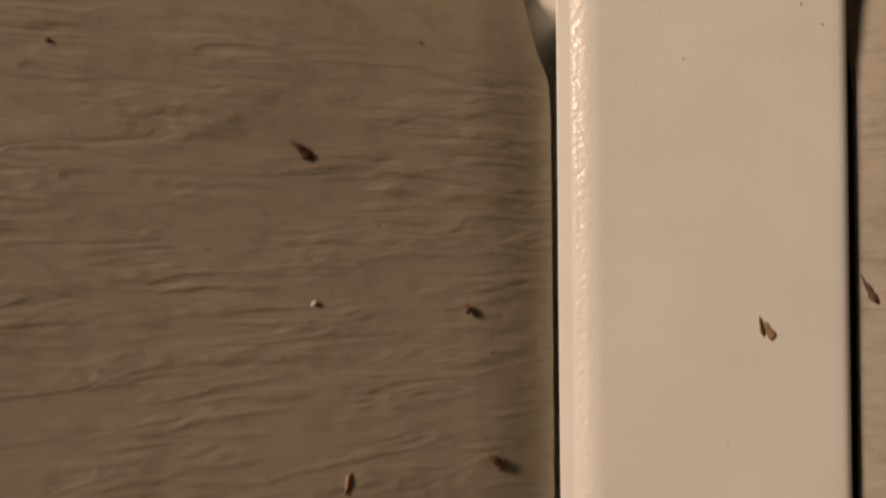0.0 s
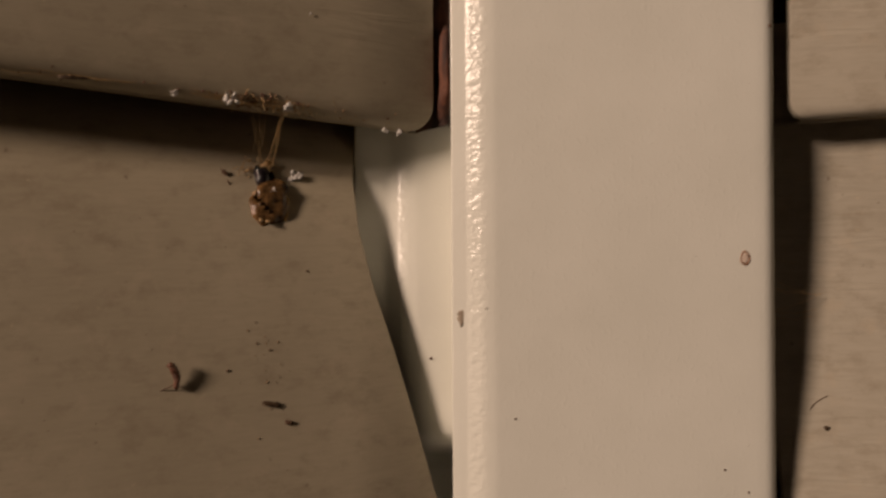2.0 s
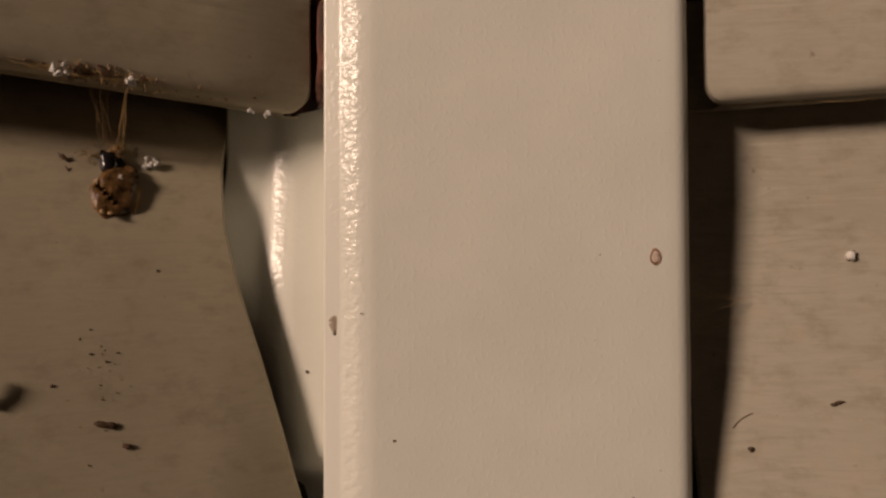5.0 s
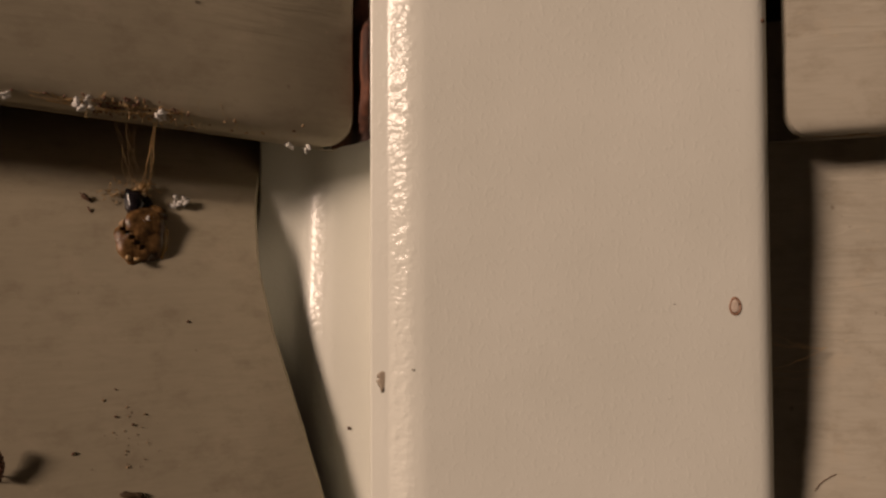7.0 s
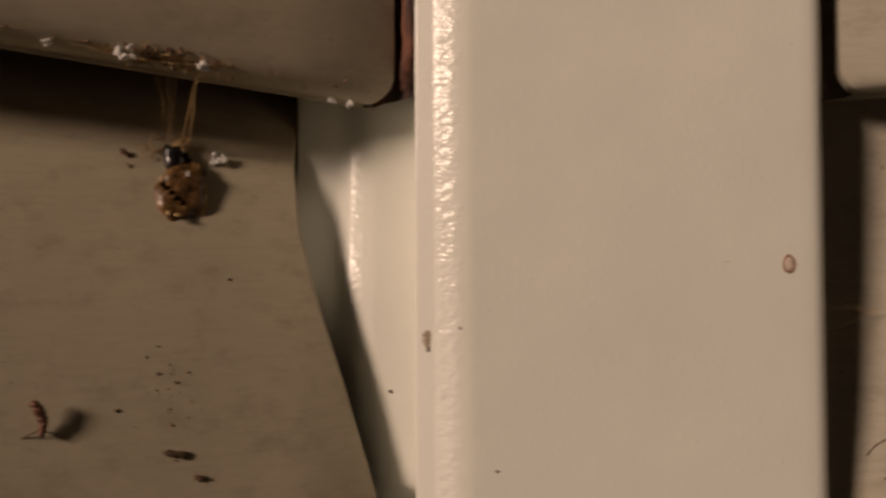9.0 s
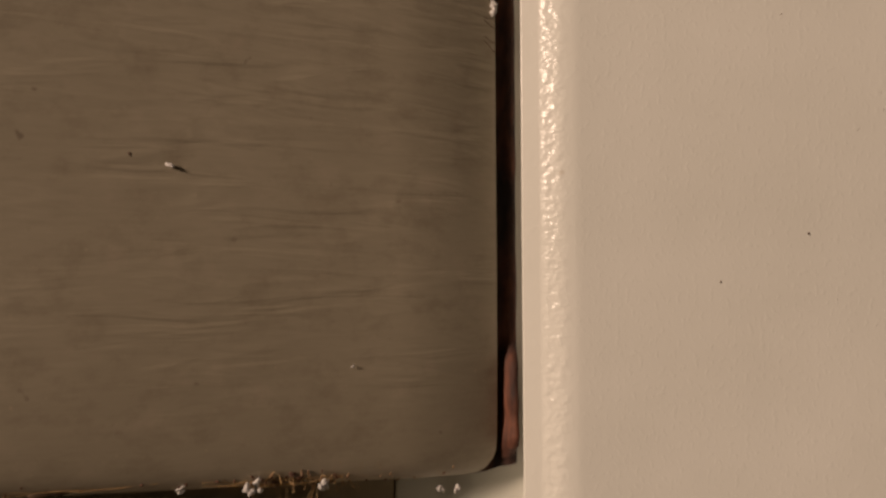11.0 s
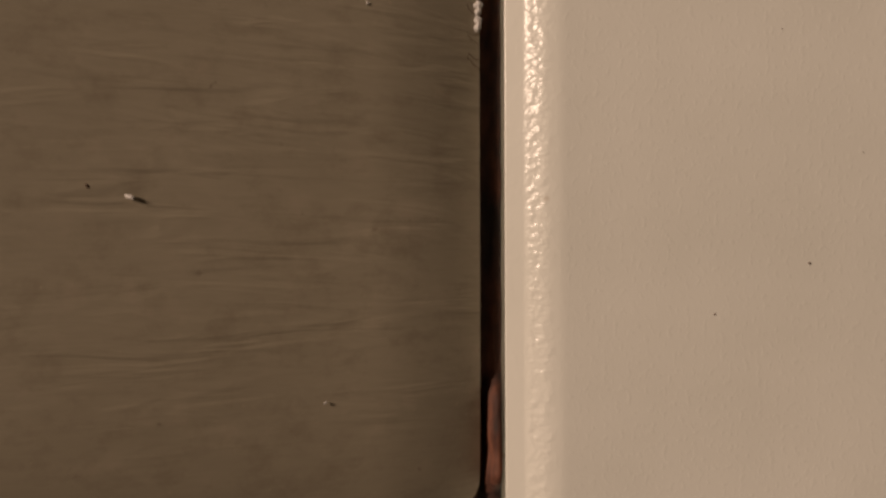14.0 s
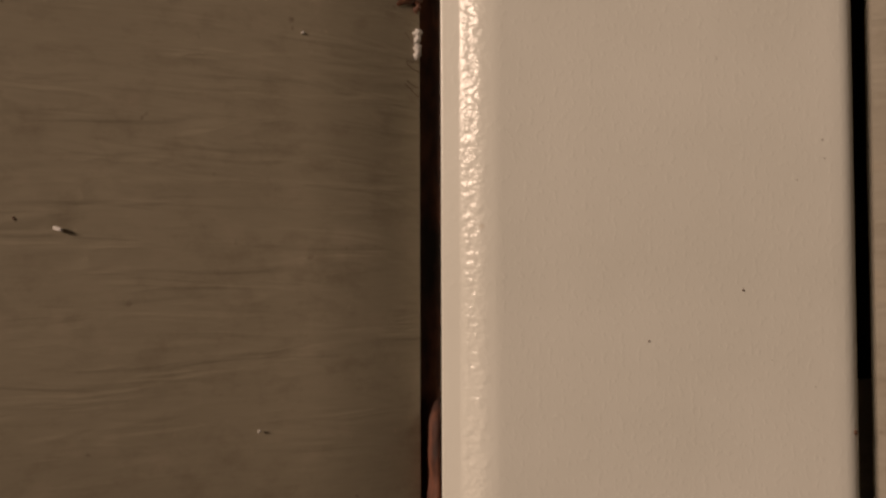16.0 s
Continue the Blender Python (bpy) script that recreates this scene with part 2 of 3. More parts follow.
# ---- near-black unseen backing, added to close the gaps and keep them dark ----
def dark_backing():
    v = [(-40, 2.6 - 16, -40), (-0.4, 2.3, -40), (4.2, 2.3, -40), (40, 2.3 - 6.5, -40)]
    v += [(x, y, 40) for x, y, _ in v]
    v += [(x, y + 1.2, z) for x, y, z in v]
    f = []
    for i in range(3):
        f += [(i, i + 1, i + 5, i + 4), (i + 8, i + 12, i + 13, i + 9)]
    ob = mesh_object("wall_backing", v, f, DARK_BACKING, smooth=False)
    tagged(ob, "near-black backing added behind the siding", "wall", kind="structure")


dark_backing()


# ---- small matter on the wall ----
BROWN = material("brown_dirt", 0.7, plain((0.10, 0.052, 0.028)))
DARK = material("dark_husk", 0.65, plain((0.07, 0.042, 0.02), 0.4, 1500, 0.3))
TAN = material("tan_flake", 0.6, plain((0.34, 0.22, 0.12)))
LINT = material("white_lint", 0.9, plain((0.72, 0.70, 0.66), 0.12, 1800))
OLIVE = material("olive_grime", 0.7, plain((0.16, 0.13, 0.045)))
RIM = material("red_brown_rim", 0.5, plain((0.30, 0.165, 0.10), 0.3))
PALE = material("pale_crust", 0.6, plain((0.64, 0.53, 0.44), 0.15))
STAIN = material("dried_drop", 0.45, plain((0.38, 0.315, 0.24), 0.2))
AMBER = material("amber_shell", 0.14, plain((0.13, 0.072, 0.028), 0.8, 1100, 0.7))
HONEY = material("honey_shell", 0.2, plain((0.26, 0.15, 0.045), 0.5, 1100, 0.5))
GLOSS = material("black_gloss", 0.12, plain((0.012, 0.010, 0.012), 0.4, 900, 0.3))
RUST = material("red_brown_husk", 0.5, plain((0.13, 0.055, 0.03), 0.4, 1500, 0.4))
SILK = material("golden_silk", 0.45, plain((0.50, 0.34, 0.16), 0.3, 1500, 0.2))

# Each face of the wall: its way to the right and its way out.
FACES = {
    "left": (Vector((0.925, 0.38, 0.0)), Vector((0.38, -0.925, 0.0))),
    "right": (Vector((0.982, -0.19, 0.0)), Vector((-0.19, -0.982, 0.0))),
    "lip": (Vector((0.925, 0.38, 0.0)), Vector((0.30, -0.73, -0.61))),
    "trim": (Vector((1.0, 0.0, 0.0)), Vector((0.0, -1.0, 0.0))),
}
UP = Vector((0.0, 0.0, 1.0))


def on_face(face, place, u=0.0, v=0.0, w=0.0):
    right, out = FACES[face]
    return Vector(place) + right * u + UP * v + out * w


def lump(bm, centre, axes, sizes, rough, seed, rings=6, spokes=8):
    """An uneven ellipsoid added to bm, its axes given as three directions. Lengths in centimetres."""
    rows = []
    for i in range(rings + 1):
        a = math.pi * i / rings
        row = []
        for j in range(spokes):
            b = 2 * math.pi * j / spokes
            d = Vector((math.cos(a), math.sin(a) * math.cos(b), math.sin(a) * math.sin(b)))
            k = 1 + rough * noise.noise(d * 1.7 + Vector((seed * 3.1, seed * 1.7, seed)))
            p = Vector(centre) + sum((axes[n] * (d[n] * sizes[n] * k) for n in range(3)), Vector())
            row.append(bm.verts.new(p * CM))
        rows.append(row)
    for i in range(rings):
        for j in range(spokes):
            q = [rows[i][j], rows[i][(j + 1) % spokes], rows[i + 1][(j + 1) % spokes], rows[i + 1][j]]
            bm.faces.new(q)


def finish(name, bm, mat, parent=None, label=""):
    bmesh.ops.remove_doubles(bm, verts=bm.verts, dist=2e-6)
    bmesh.ops.recalc_face_normals(bm, faces=bm.faces)
    me = bpy.data.meshes.new(name)
    bm.to_mesh(me)
    bm.free()
    me.materials.append(mat)
    for p in me.polygons:
        p.use_smooth = True
    ob = new(name, me)
    ob.parent = parent
    if label:
        ob["label"] = label
    return ob


def fleck_axes(face, angle, tilt=0.0):
    right, out = FACES[face]
    along = right * math.cos(radians(angle)) + UP * math.sin(radians(angle))
    across = UP * math.cos(radians(angle)) - right * math.sin(radians(angle))
    lifted = along * math.cos(radians(tilt)) + out * math.sin(radians(tilt))
    normal = out * math.cos(radians(tilt)) - along * math.sin(radians(tilt))
    return (lifted, across, normal)


def fleck(name, face, place, length, width, angle, mat, label, category="dirt", tilt=0.0, lift=0.0, seed=1, group="", thick=0.5, rough=0.7):
    bm = bmesh.new()
    if face == "left":
        place = left_face(place[0], place[2])
    if face == "right":
        place = right_face(place[0], place[2])
    axes = fleck_axes(face, angle, tilt)
    height = width * thick
    rise = lift + height * 0.35 + 0.5 * length * abs(math.sin(radians(tilt)))
    lump(bm, on_face(face, place, w=rise), axes, (length / 2, width / 2, height / 2), rough, seed)
    if length > 0.16:
        lump(bm, on_face(face, place, w=rise) + axes[0] * (length * 0.33), axes, (length * 0.24, width * 0.62, height * 0.6), rough, seed + 5)
    return tagged(finish(name, bm, mat), label, category, group)


def thread(bm, points, radius, sides=5):
    """A tapered thread through points in centimetres."""
    pts = [Vector(p) for p in points]
    rows = []
    for i, p in enumerate(pts):
        d = (pts[min(i + 1, len(pts) - 1)] - pts[max(i - 1, 0)]).normalized()
        a = d.orthogonal().normalized()
        b = d.cross(a)
        rows.append([bm.verts.new((p + (a * math.cos(2 * math.pi * k / sides) + b * math.sin(2 * math.pi * k / sides)) * radius) * CM) for k in range(sides)])
    for r0, r1 in zip(rows, rows[1:]):
        for k in range(sides):
            bm.faces.new((r0[k], r0[(k + 1) % sides], r1[(k + 1) % sides], r1[k]))


def sagging(a, b, sag, n=9, shake=0.0, seed=0):
    a, b = Vector(a), Vector(b)
    out = []
    for i in range(n):
        t = i / (n - 1)
        p = a.lerp(b, t) + Vector((0, 0, -sag * 4 * t * (1 - t)))
        if 0 < i < n - 1:
            p += noise.noise_vector(Vector((seed, i * 0.7, 0))) * shake
        out.append(p)
    return out


# Brown flecks stuck to the left siding, most of them standing off it a little.
FLECKS = "brown flecks on the siding"
fleck("dirt_fleck", "left", (-2.04, 0, -3.09), 0.20, 0.062, -14, DARK, "dark oval fleck lying on the siding", seed=3, group=FLECKS, rough=0.4)
fleck("dirt_fleck", "left", (-1.842, 0, -3.31), 0.09, 0.055, -30, BROWN, "small brown fleck lying on the siding", seed=4, group=FLECKS)
fleck("dirt_fleck", "left", (-3.16, -0.82, -5.90), 0.30, 0.09, -40, BROWN, "long brown fleck standing off the siding", tilt=-7, lift=0.0, seed=5, group=FLECKS)
fleck("dirt_fleck", "left", (-1.20, -0.02, -7.82), 0.13, 0.10, -60, BROWN, "small round brown fleck on the siding", seed=6, lift=0.02, group=FLECKS)
fleck("dirt_fleck", "left", (-0.84, 0.13, -9.80), 0.28, 0.12, -38, BROWN, "brown fleck on the siding near the trim", tilt=-7, lift=0.0, seed=7, group=FLECKS)
fleck("dirt_fleck", "left", (-2.66, -0.61, -9.85), 0.20, 0.05, 80, TAN, "thin tan fleck on the siding", seed=8, group=FLECKS)
fleck("dirt_fleck", "left", (-5.56, -1.79, -4.90), 0.07, 0.055, -20, DARK, "small dark fleck on the siding", seed=9, group=FLECKS)
fleck("dirt_fleck", "left", (-2.655, 0, -0.465), 0.12, 0.045, -40, BROWN, "thin dark fleck on the siding", seed=10, lift=0.02, group=FLECKS)
fleck("dirt_fleck", "left", (-2.59, 0, -0.60), 0.11, 0.02, -60, BROWN, "thin brown fleck on the siding", seed=11, group=FLECKS)
fleck("lint_crumb", "left", (-3.01, -0.75, -7.69), 0.07, 0.06, 20, LINT, "white crumb on the siding", "lint", seed=12)
fleck("lint_crumb", "left", (-1.57, 0, 1.27), 0.03, 0.026, 20, LINT, "tiny white crumb on the siding", "lint", seed=13)
fleck("lint_crumb", "left", (-1.226, 0, 4.77), 0.032, 0.028, 40, LINT, "tiny white crumb on the siding", "lint", seed=26)
fleck("dirt_fleck", "left", (-3.29, 0, 3.06), 0.045, 0.025, -50, BROWN, "faint brown fleck on the siding", seed=27, group=FLECKS, thick=0.3)
fleck("pale_sliver", "left", (-3.01, 0, 2.985), 0.09, 0.03, -25, LINT, "pale sliver standing off the siding", "lint", tilt=20, lift=0.0, seed=14)

# Flecks on the trim and on the right siding.
# A tiny gnat, simplified to a dark sliver and a pale wing flake.
fleck("dirt_fleck", "trim", (2.57, 0.0, -8.07), 0.24, 0.05, -78, DARK, "dark sliver of a gnat's body on the white trim", seed=15)
fleck("tan_flake", "trim", (2.66, 0.0, -8.13), 0.26, 0.10, -58, TAN, "pale tan gnat wing on the white trim", "flake", seed=16, thick=0.15)
fleck("dirt_fleck", "right", (4.10, 0.25, -7.62), 0.32, 0.07, -68, BROWN, "brown sliver on the siding beside the trim", tilt=8, lift=0.0, seed=17)
fleck("lint_crumb", "right", (5.77, 0, -1.485), 0.12, 0.11, 50, LINT, "white crumb of lint on the siding", "lint", seed=19, lift=0.01, thick=0.9)
fleck("dirt_fleck", "right", (5.49, 0, -3.08), 0.14, 0.045, 18, DARK, "short dark fleck on the siding", seed=20)
fleck("dirt_fleck", "right", (4.56, 0, -3.58), 0.07, 0.06, 0, DARK, "small dark speck on the siding", seed=21)
fleck("grime_spot", "right", (6.04, 0, -3.33), 0.20, 0.14, 30, OLIVE, "olive grime spot on the siding", seed=22, thick=0.2)
bm = bmesh.new()
thread(bm, [right_face(x, z) for x, z in ((4.40, -3.37), (4.45, -3.31), (4.50, -3.27), (4.56, -3.235), (4.62, -3.207))], 0.005)
tagged(finish("hair", bm, BROWN), "thin brown hair on the siding", "hair")


def dried_drop(place, face, width, height, centre):
    """A dried droplet: a raised ring with a paler middle."""
    drop = bpy.data.objects.new("dried_drop", None)
    scene.collection.objects.link(drop)
    right, out = FACES[face]
    bm = bmesh.new()
    ring, spokes = [], 20
    for j in range(spokes):
        a = 2 * math.pi * j / spokes
        k = 1 + 0.12 * noise.noise(Vector((math.cos(a), math.sin(a), width * 9)))
        d = right * (math.cos(a) * width * 0.5 * k) + UP * (math.sin(a) * height * 0.5 * k)
        row = []
        for c, lift in ((0.72, 0.001), (0.80, 0.007), (0.90, 0.009), (1.0, -0.002)):
            row.append(bm.verts.new((Vector(place) + d * c + out * lift) * CM))
        ring.append(row)
    for j in range(spokes):
        for k in range(3):
            bm.faces.new((ring[j][k], ring[(j + 1) % spokes][k], ring[(j + 1) % spokes][k + 1], ring[j][k + 1]))
    finish("rim", bm, RIM, drop, "thin red-brown rim")
    bm = bmesh.new()
    lump(bm, Vector(place), (right, UP, out), (width * 0.38, height * 0.38, 0.006), 0.2, 4)
    finish("middle", bm, centre, drop, "paler middle")
    return tagged(drop, "brown ring of a dried drop on white trim", "stain")


dried_drop((3.386, -0.001, -1.5), "trim", 0.12, 0.18, PALE)
fleck("brown_smear", "trim", (0.118, 0.119, -2.184), 0.17, 0.085, 82, STAIN, "faint brown smear on the rounded trim edge", "stain", seed=25, thick=0.05)


def speck_field(name, face, spots, mat, label):
    bm = bmesh.new()
    for n, (place, size) in enumerate(spots):
        lump(bm, on_face(face, place, w=size * 0.2), fleck_axes(face, n * 47), (size / 2, size * 0.42, size * 0.3), 0.4, n, 4, 6)
    return tagged(finish(name, bm, mat), label, "dirt", kind="stuff")


def left_cove(u, z):
    """A point on the lower left panel: u along the wall, z its height."""
    return left_face(-0.2 - u * math.cos(radians(22)), z)


rng = random.Random(7)
cove = [(left_face(x, z), size) for x, z, size in ((-1.69, -1.625, 0.032), (-2.478, -2.698, 0.034), (-2.195, -2.42, 0.026), (-2.06, -2.50, 0.026), (-2.21, -2.19, 0.02), (-1.774, -4.48, 0.03))]
cove += [(left_cove(2.0 + rng.gauss(0, 0.12), -2.7 + rng.gauss(0, 0.22)), rng.uniform(0.006, 0.013)) for _ in range(12)]
cove += [(left_cove(rng.uniform(1.4, 4.6), rng.uniform(-4.0, -1.0)), rng.uniform(0.006, 0.012)) for _ in range(22)]
speck_field("dirt_specks", "left", cove, BROWN, "tiny dark dirt specks on the siding cove")
pale = [(left_cove(2.05 + rng.gauss(0, 0.15), -2.75 + rng.gauss(0, 0.35)), rng.uniform(0.010, 0.022)) for _ in range(16)]
speck_field("pale_specks", "left", pale, TAN, "tiny pale specks on the siding cove")
dots = [((2.70, 0.0, 2.46), 0.026), ((1.85, 0.0, 2.01), 0.02), ((0.392, 0.005, -2.06), 0.02), ((-0.25, STEP, -2.74), 0.04)]
dots += [((3.13, 0.0, -3.94), 0.03), ((3.405, 0.0, -4.2), 0.028), ((3.70, 0.028, 1.186), 0.05), ((1.61, 0.0, -4.645), 0.022), ((0.72, 0.0, -3.33), 0.03)]
dots += [((rng.uniform(0.5, 3.5), 0.0, rng.uniform(-10, 6)), rng.uniform(0.006, 0.014)) for _ in range(26)]
speck_field("trim_specks", "trim", dots, BROWN, "tiny brown specks on the white trim")

# ---- the web under the lap, with what hangs in it ----
HANG = (-2.163, -0.864)


def by_husk(u, v, w):
    """A place u along the wall and v up from the husk's middle, w out from the siding."""
    return Vector(left_face(HANG[0] + u * 0.927, HANG[1] + v)) + FACES["left"][1] * w


def lint_tuft(face, place, size, seed, label):
    bm = bmesh.new()
    r = random.Random(seed)
    for n in range(7):
        off = [r.uniform(-0.5, 0.5) * size for _ in range(3)]
        lump(bm, on_face(face, place, off[0], off[1], 0.3 * size + 0.5 * abs(off[2])), fleck_axes(face, r.uniform(0, 180), r.uniform(-40, 40)),
             (size * r.uniform(0.25, 0.42), size * 0.2, size * 0.16), 0.9, seed + n, 4, 6)
    return tagged(finish("lint_tuft", bm, LINT), label, "lint", "white tufts in the web")


lint_tuft("left", left_face(-1.90, -0.465), 0.13, 31, "white tuft of lint beside the husk")
lint_tuft("left", (-2.42, -0.34, 0.29), 0.12, 32, "white tuft of lint under the lap")
lint_tuft("left", (-1.85, -0.13, 0.24), 0.09, 33, "white tuft of lint under the lap")
lint_tuft("left", (-2.98, -0.53, 0.30), 0.07, 34, "small white tuft of lint under the lap")
lint_tuft("left", (-0.62, 0.40, 0.03), 0.07, 35, "small white tuft under the panel corner")
lint_tuft("left", (-0.78, 0.34, 0.03), 0.06, 36, "small white tuft under the panel corner")


def insect_husk():
    """A dead insect's cracked amber husk with a dark core, held to the siding by silk."""
    husk = tagged(new("insect_husk"), "dry cracked amber insect husk hanging in a golden web", "husk")
    right, out = FACES["left"]
    along = (UP * 0.97 + right * 0.10 + out * -0.2).normalized()
    across = along.cross(out).normalized()
    front = across.cross(along).normalized() * -1
    if front.dot(out) < 0:
        front = -front
    axes = (along, across, front)
    centre = by_husk(0.0, 0.03, 0.05)
    bm = bmesh.new()
    lump(bm, centre, axes, (0.27, 0.21, 0.062), 0.35, 3, 18, 24)
    bmesh.ops.remove_doubles(bm, verts=bm.verts, dist=2e-6)
    start, end = by_husk(-0.15, 0.10, 0.11) * CM, by_husk(0.01, -0.06, 0.11) * CM
    gone = []
    for f in bm.faces:
        p = f.calc_center_median()
        if (p - centre * CM).dot(front) > 0:
            t = min(1.0, max(0.0, (p - start).dot(end - start) / (end - start).length_squared))
            away = p - start.lerp(end, t)
            away -= front * away.dot(front)
            if away.length < (0.021 + 0.014 * noise.noise(p * 1500)) * CM:
                gone.append(f)
    bmesh.ops.delete(bm, geom=gone, context="FACES")
    bmesh.ops.recalc_face_normals(bm, faces=bm.faces)
    bmesh.ops.solidify(bm, geom=bm.faces[:], thickness=0.012 * CM)
    finish("shell", bm, AMBER, husk, "glossy amber shell with a crack")
    bm = bmesh.new()
    lump(bm, by_husk(0.19, 0.02, 0.035), axes, (0.20, 0.055, 0.045), 0.5, 21, 8, 12)
    finish("rim", bm, HONEY, husk, "golden rim of the shell")
    bm = bmesh.new()
    lump(bm, by_husk(-0.115, 0.35, 0.06), axes, (0.14, 0.10, 0.055), 0.7, 6, 8, 12)
    lump(bm, by_husk(0.0, 0.32, 0.04), axes, (0.08, 0.07, 0.03), 0.6, 8, 8, 12)
    finish("core", bm, GLOSS, husk, "shiny dark core")
    bm = bmesh.new()
    lump(bm, by_husk(0.10, 0.26, 0.05), fleck_axes("left", -35, 15), (0.11, 0.06, 0.02), 0.8, 14, 8, 12)
    finish("flap", bm, AMBER, husk, "brown curled flap")
    r = random.Random(5)
    bm = bmesh.new()
    for n in range(9):
        lump(bm, by_husk(r.uniform(-0.18, 0.10), r.uniform(0.08, 0.20), r.uniform(0.09, 0.115)), fleck_axes("left", r.uniform(0, 180), r.uniform(-30, 30)),
             (r.uniform(0.02, 0.045), 0.02, 0.008), 0.9, n, 4, 6)
    finish("crumbs", bm, TAN, husk, "tan crumbs on the shell")
    bm = bmesh.new()
    lump(bm, by_husk(-0.075, -0.165, 0.09), axes, (0.026, 0.024, 0.018), 0.3, 2)
    lump(bm, by_husk(0.0, -0.18, 0.085), axes, (0.018, 0.03, 0.012), 0.5, 5)
    finish("bead", bm, SILK, husk, "pale golden beads at the lower end")
    bm = bmesh.new()
    for n in range(6):
        lump(bm, by_husk(0.02 + r.uniform(-0.04, 0.04), 0.20 + r.uniform(-0.04, 0.04), 0.12), fleck_axes("left", r.uniform(0, 180), 20), (0.045, 0.02, 0.018), 0.9, n + 40, 4, 6)
    finish("lint", bm, LINT, husk, "white lint on the shell")
    bm = bmesh.new()
    for n in range(6):
        foot = by_husk(-0.06 + r.uniform(-0.04, 0.05), 0.52 + r.uniform(-0.02, 0.04), 0.08 + r.uniform(-0.03, 0.03))
        top = (-1.93 + r.uniform(-0.015, 0.015), -0.02 + r.uniform(-0.03, 0.03), 0.19)
        thread(bm, sagging(foot, top, 0.03 + 0.006 * n, 11, 0.016, n), 0.0016 + 0.0018 * (n % 3))
    for n in range(9):
        foot = by_husk(-0.14 + r.uniform(-0.08, 0.08), 0.50 + r.uniform(-0.03, 0.05), 0.09)
        top = (-2.20 + r.uniform(-0.10, 0.10), -0.08 + r.uniform(-0.06, 0.06), 0.21)
        thread(bm, sagging(foot, top, 0.02, 9, 0.035, n + 30), 0.0011)
    for n in range(34):
        a = by_husk(-0.08 + r.gauss(0, 0.05), 0.54 + r.gauss(0, 0.035), r.uniform(0.03, 0.13))
        b = a + noise.noise_vector(Vector((n * 1.9, 0.3, 4.0))) * 0.16
        thread(bm, sagging(a, b, 0.01, 6, 0.02, n + 60), r.uniform(0.003, 0.007))
    for n in range(26):
        a = by_husk(-0.29 + r.gauss(0, 0.06), 0.47 + r.gauss(0, 0.05), r.uniform(0.02, 0.09))
        b = a + noise.noise_vector(Vector((n * 2.3, 7.3, 1.0))) * 0.12
        thread(bm, sagging(a, b, 0.01, 6, 0.02, n + 90), r.uniform(0.003, 0.007))
    lump(bm, by_husk(-0.08, 0.52, 0.07), fleck_axes("left", 10), (0.075, 0.05, 0.035), 0.9, 17)
    finish("silk", bm, SILK, husk, "golden silk threads")["kind"] = "stuff"
    return husk


insect_husk()


def curled_fleck():
    """A red-brown curl that stands off the siding on a thin stalk."""
    thing = tagged(new("dirt_fleck"), "red-brown curled fleck standing off the siding", "dirt", FLECKS)
    right, out = FACES["left"]
    base = Vector(left_face(-2.99, -2.70))
    at = lambda u, v, w: base + right * u + UP * v + out * w
    bm = bmesh.new()
    for k in range(9):
        t = k / 8
        bend = 0.03 * math.sin(math.pi * t)
        lump(bm, at(-0.03 + 0.05 * t + bend, 0.11 - 0.22 * t, 0.10 - 0.03 * t), fleck_axes("left", -75, 10), (0.035, 0.044 - 0.018 * abs(t - 0.3), 0.03), 0.5, k, 5, 8)
    finish("body", bm, RUST, thing)
    bm = bmesh.new()
    thread(bm, [at(0.01, -0.09, 0.07), at(-0.05, -0.12, 0.07), at(-0.11, -0.15, 0.03), at(-0.20, -0.20, -0.03)], 0.007)
    thread(bm, [at(0.02, -0.10, 0.07), at(0.05, -0.12, 0.06), at(0.05, -0.13, -0.03)], 0.006)
    finish("stalk", bm, BROWN, thing)


curled_fleck()


def lip_place(u, h):
    """A place on the rounded lower lip of the upper left panel."""
    deep = piecewise(LIP, h)
    return Vector((-0.2 - u * 0.927, 0.375 + deep - 0.375 * u, 0.07 + h + 0.07 * u))


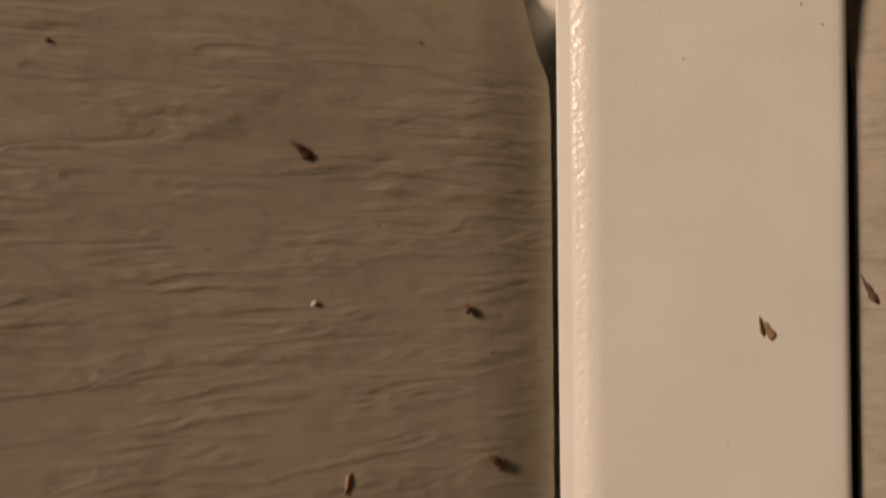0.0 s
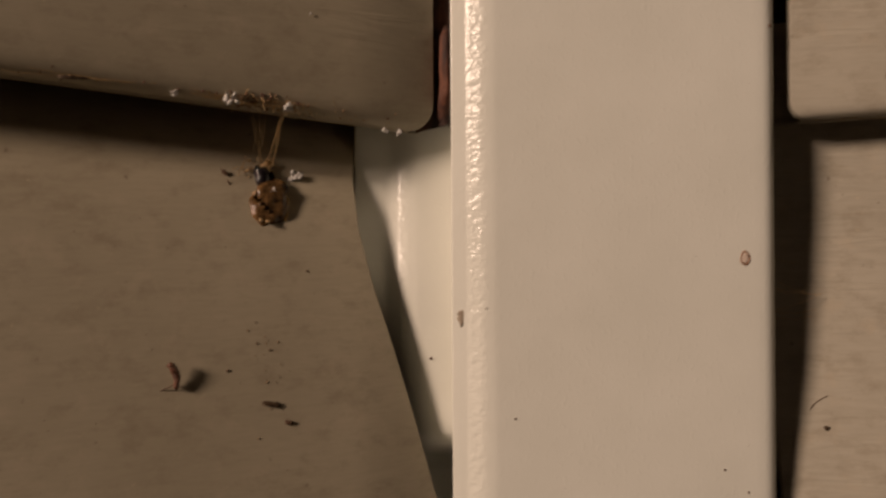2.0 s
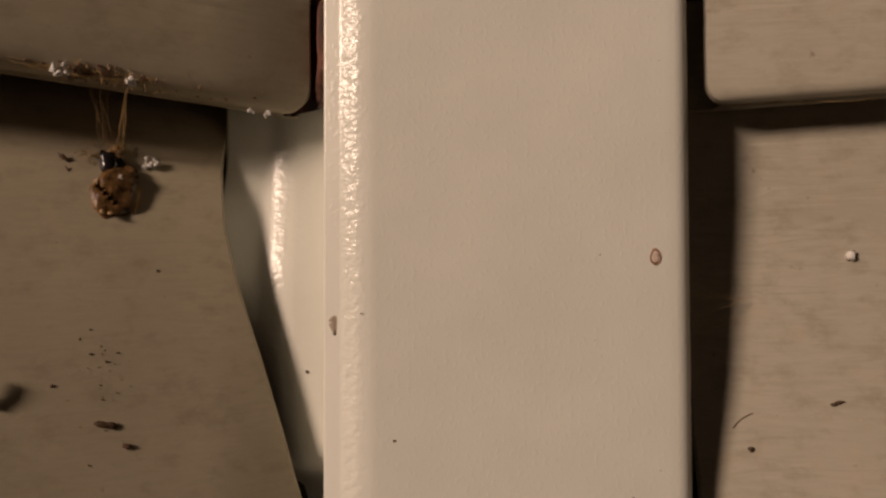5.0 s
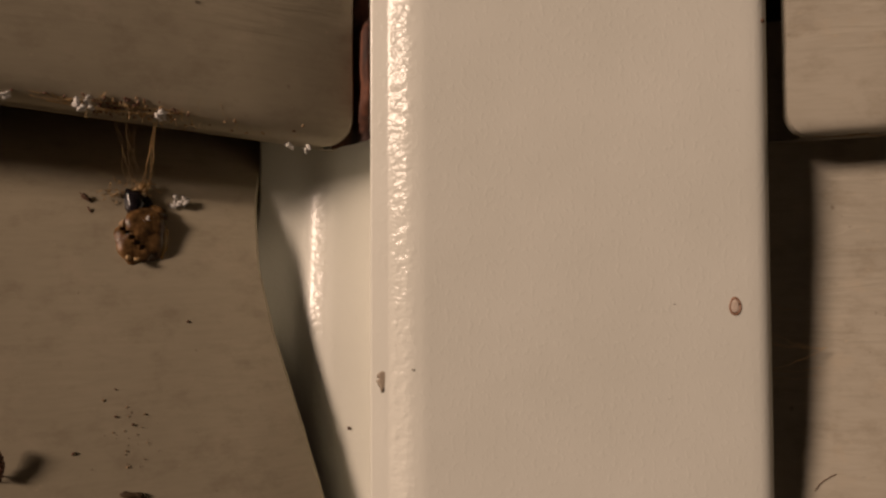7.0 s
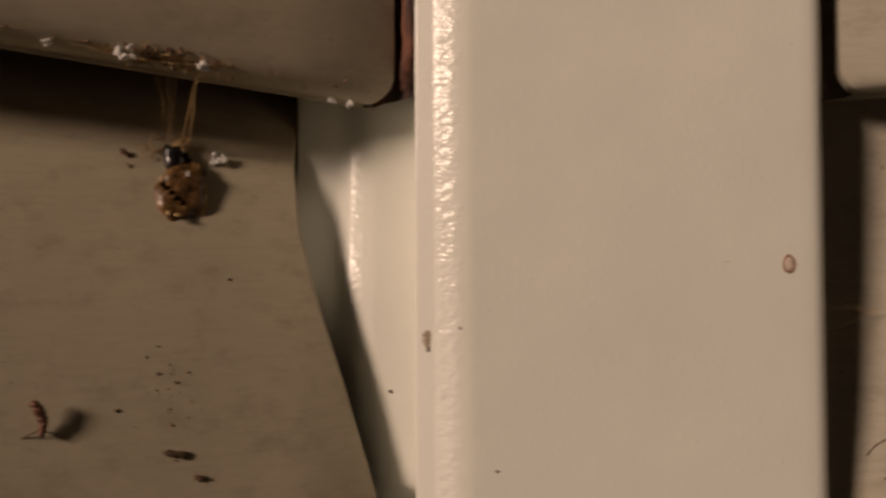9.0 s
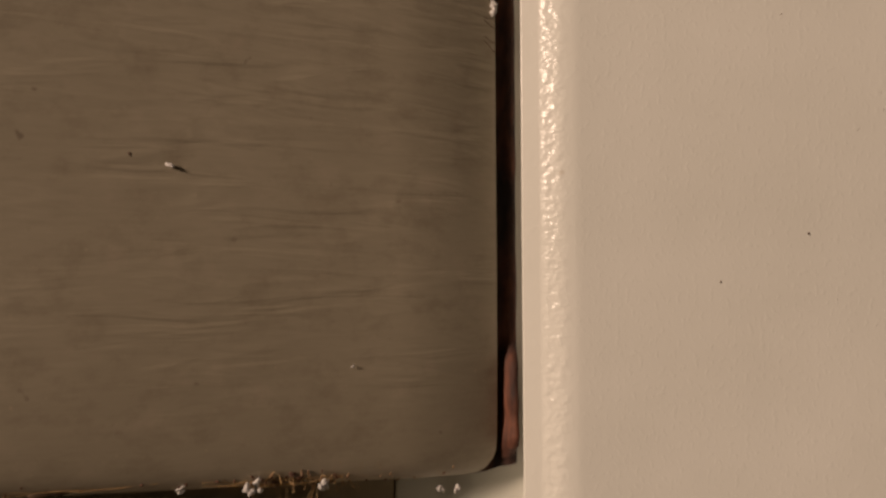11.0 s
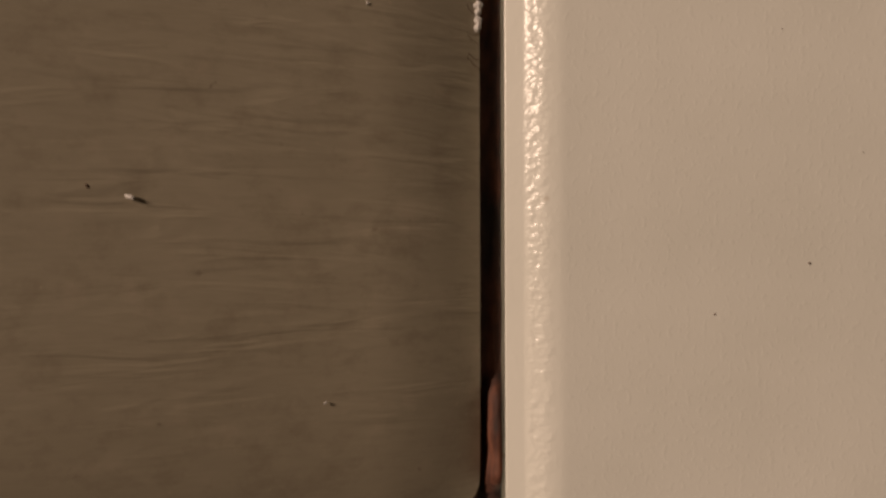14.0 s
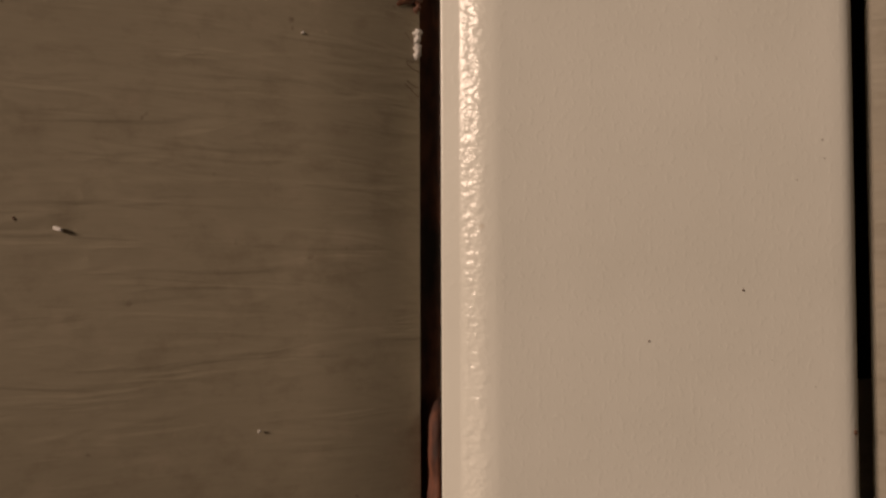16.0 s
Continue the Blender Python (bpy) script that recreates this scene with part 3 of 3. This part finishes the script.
def lap_web():
    """Silk with crumbs along the lower lip of the upper panel."""
    bm = bmesh.new()
    r = random.Random(11)
    for n in range(12):
        u = r.uniform(1.2, 5.5)
        du = r.uniform(0.3, 1.3)
        thread(bm, sagging(lip_place(u, r.uniform(0.03, 0.10)), lip_place(u + du, r.uniform(0.03, 0.10)), r.uniform(0.0, 0.03), 7, 0.02, n), r.uniform(0.002, 0.005))
    for n in range(70):
        a = lip_place(r.gauss(2.0, 0.25), abs(r.gauss(0.05, 0.05)))
        thread(bm, sagging(a, a + noise.noise_vector(Vector((n * 1.7, 2.0, 0.0))) * 0.2, 0.01, 6, 0.02, n), r.uniform(0.0015, 0.004))
    for n in range(12):
        a = lip_place(r.uniform(0.4, 1.5), r.uniform(0.02, 0.08))
        thread(bm, sagging(a, a + noise.noise_vector(Vector((n * 1.7, 5.0, 0.0))) * 0.3, 0.02, 6, 0.02, n), 0.0012)
    tagged(finish("web_threads", bm, SILK), "golden web threads along the lap edge", "web", kind="stuff")
    for mat, count, label in ((RUST, 80, "brown crumbs caught along the lap edge"), (TAN, 45, "tan crumbs caught along the lap edge")):
        bm = bmesh.new()
        for n in range(count):
            u = r.gauss(2.0, 0.24) if n < 0.75 * count else r.uniform(0.4, 5.0)
            p = lip_place(u, min(0.3, abs(r.gauss(0.03, 0.06))))
            lump(bm, p, fleck_axes("left", r.uniform(0, 180), r.uniform(-20, 20)), (r.uniform(0.008, 0.028), 0.010, 0.007), 0.9, n, 4, 6)
        tagged(finish("web_crumbs", bm, mat), label, "dirt", kind="stuff")
    fleck("grime_streak", "lip", lip_place(3.95, 0.05), 0.26, 0.05, 4, DARK, "dark grime streak under the lap", seed=41, thick=0.4)


lap_web()

# ---- in the gap between the upper panel and the trim ----
def gap_wood_shade():
    """A ragged strip added in the gap: near-black for its shade, red-brown for wood."""
    verts, faces = [], []
    zs = np.arange(0.1, 12.01, 0.1)
    for z in zs:
        wob = 0.03 * noise.noise(Vector((1.0, 0.0, z * 2.3)))
        lip = (0.30 + 0.12 * noise.noise(Vector((5.0, 0.0, z * 5.3)))) * smooth_step(0.2, 0.4, z) * smooth_step(1.4, 1.15, z)
        for x, y in ((-0.42, 0.74), (-0.30, 0.70), (-0.16, 0.74 + wob), (-0.08, 0.70 - lip), (-0.01, 0.68 - lip), (0.02, 0.70), (0.02, 1.1)):
            verts.append((x + 0.4 * wob, y, z + (0.25 * (x + 0.3) if z < 0.15 else 0.1 * (x + 0.3))))
    for i in range(len(zs) - 1):
        for j in range(6):
            faces.append((i * 7 + j, i * 7 + j + 1, i * 7 + j + 8, i * 7 + j + 7))
    ob = mesh_object("wood_shade_strip", verts, faces, WOOD_SHADE)
    tagged(ob, "red-brown wood in the gap, with added dark strip for shade", "wood", kind="structure")


def shaded_wood(nt, b):
    n = noise_tex(nt, coords(nt, (300, 300, 130)), 1.0, 4.0, 0.6)
    nt.links.new(ramp(nt, n, [(0.38, (0.014, 0.007, 0.005)), (0.52, (0.065, 0.024, 0.014)), (0.72, (0.17, 0.062, 0.032))]), b.inputs["Base Color"])
    bump(nt, b, [(n, 0.6, 0.0006)])


WOOD_SHADE = material("wood_gap_shade", 0.75, shaded_wood)
gap_wood_shade()
for n, (z, mat, label) in enumerate(((4.76, LINT, "pale caulk crumb on the panel's end"), (4.90, LINT, "pale caulk crumb on the panel's end"), (5.20, RUST, "brown fuzzy crumb on the panel's end"))):
    bm = bmesh.new()
    for k in range(4):
        lump(bm, (-0.23 + 0.02 * (k % 2), 0.47, z + 0.03 * (k - 1.5)), fleck_axes("left", 90 + 20 * k), (0.035, 0.024, 0.025), 0.8, n * 7 + k, 5, 7)
    if mat is RUST:
        lump(bm, (-0.34, 0.43, z + 0.02), fleck_axes("left", 10), (0.12, 0.06, 0.03), 0.9, 3, 6, 9)
    tagged(finish("caulk_crumb", bm, mat), label, "caulk", "caulk crumbs")
bm = bmesh.new()
r = random.Random(17)
for n in range(9):
    z = r.uniform(4.25, 5.3)
    tip = Vector((-0.21 - r.uniform(0.02, 0.14), 0.40, z + r.uniform(-0.05, 0.12)))
    thread(bm, sagging((-0.20, 0.50, z), tip, 0.01, 5, 0.01, n), 0.003)
tagged(finish("hair_fringe", bm, BROWN), "fine brown hairs on the panel's end", "hair", kind="stuff")


def gap_web():
    """Faint threads in the gap on the right of the trim and along the lap there."""
    bm = bmesh.new()
    r = random.Random(21)
    for n in range(7):
        z = -1.9 + r.uniform(-0.5, 0.6)
        thread(bm, sagging((3.82, 0.5 + r.uniform(-0.2, 0.2), z), (4.45 + r.uniform(-0.15, 0.15), 0.62, z + r.uniform(-0.4, 0.4)), 0.03, 7, 0.03, n), 0.0025)
    for n in range(3):
        thread(bm, sagging((4.3 + 0.4 * n, 0.42 - 0.08 * n, 0.17), (4.9 + 0.5 * n, 0.32 - 0.08 * n, 0.18), 0.02, 7, 0.01, n), 0.004)
    tagged(finish("web_threads", bm, SILK), "faint web threads in the gap beside the trim", "web", kind="stuff")


gap_web()
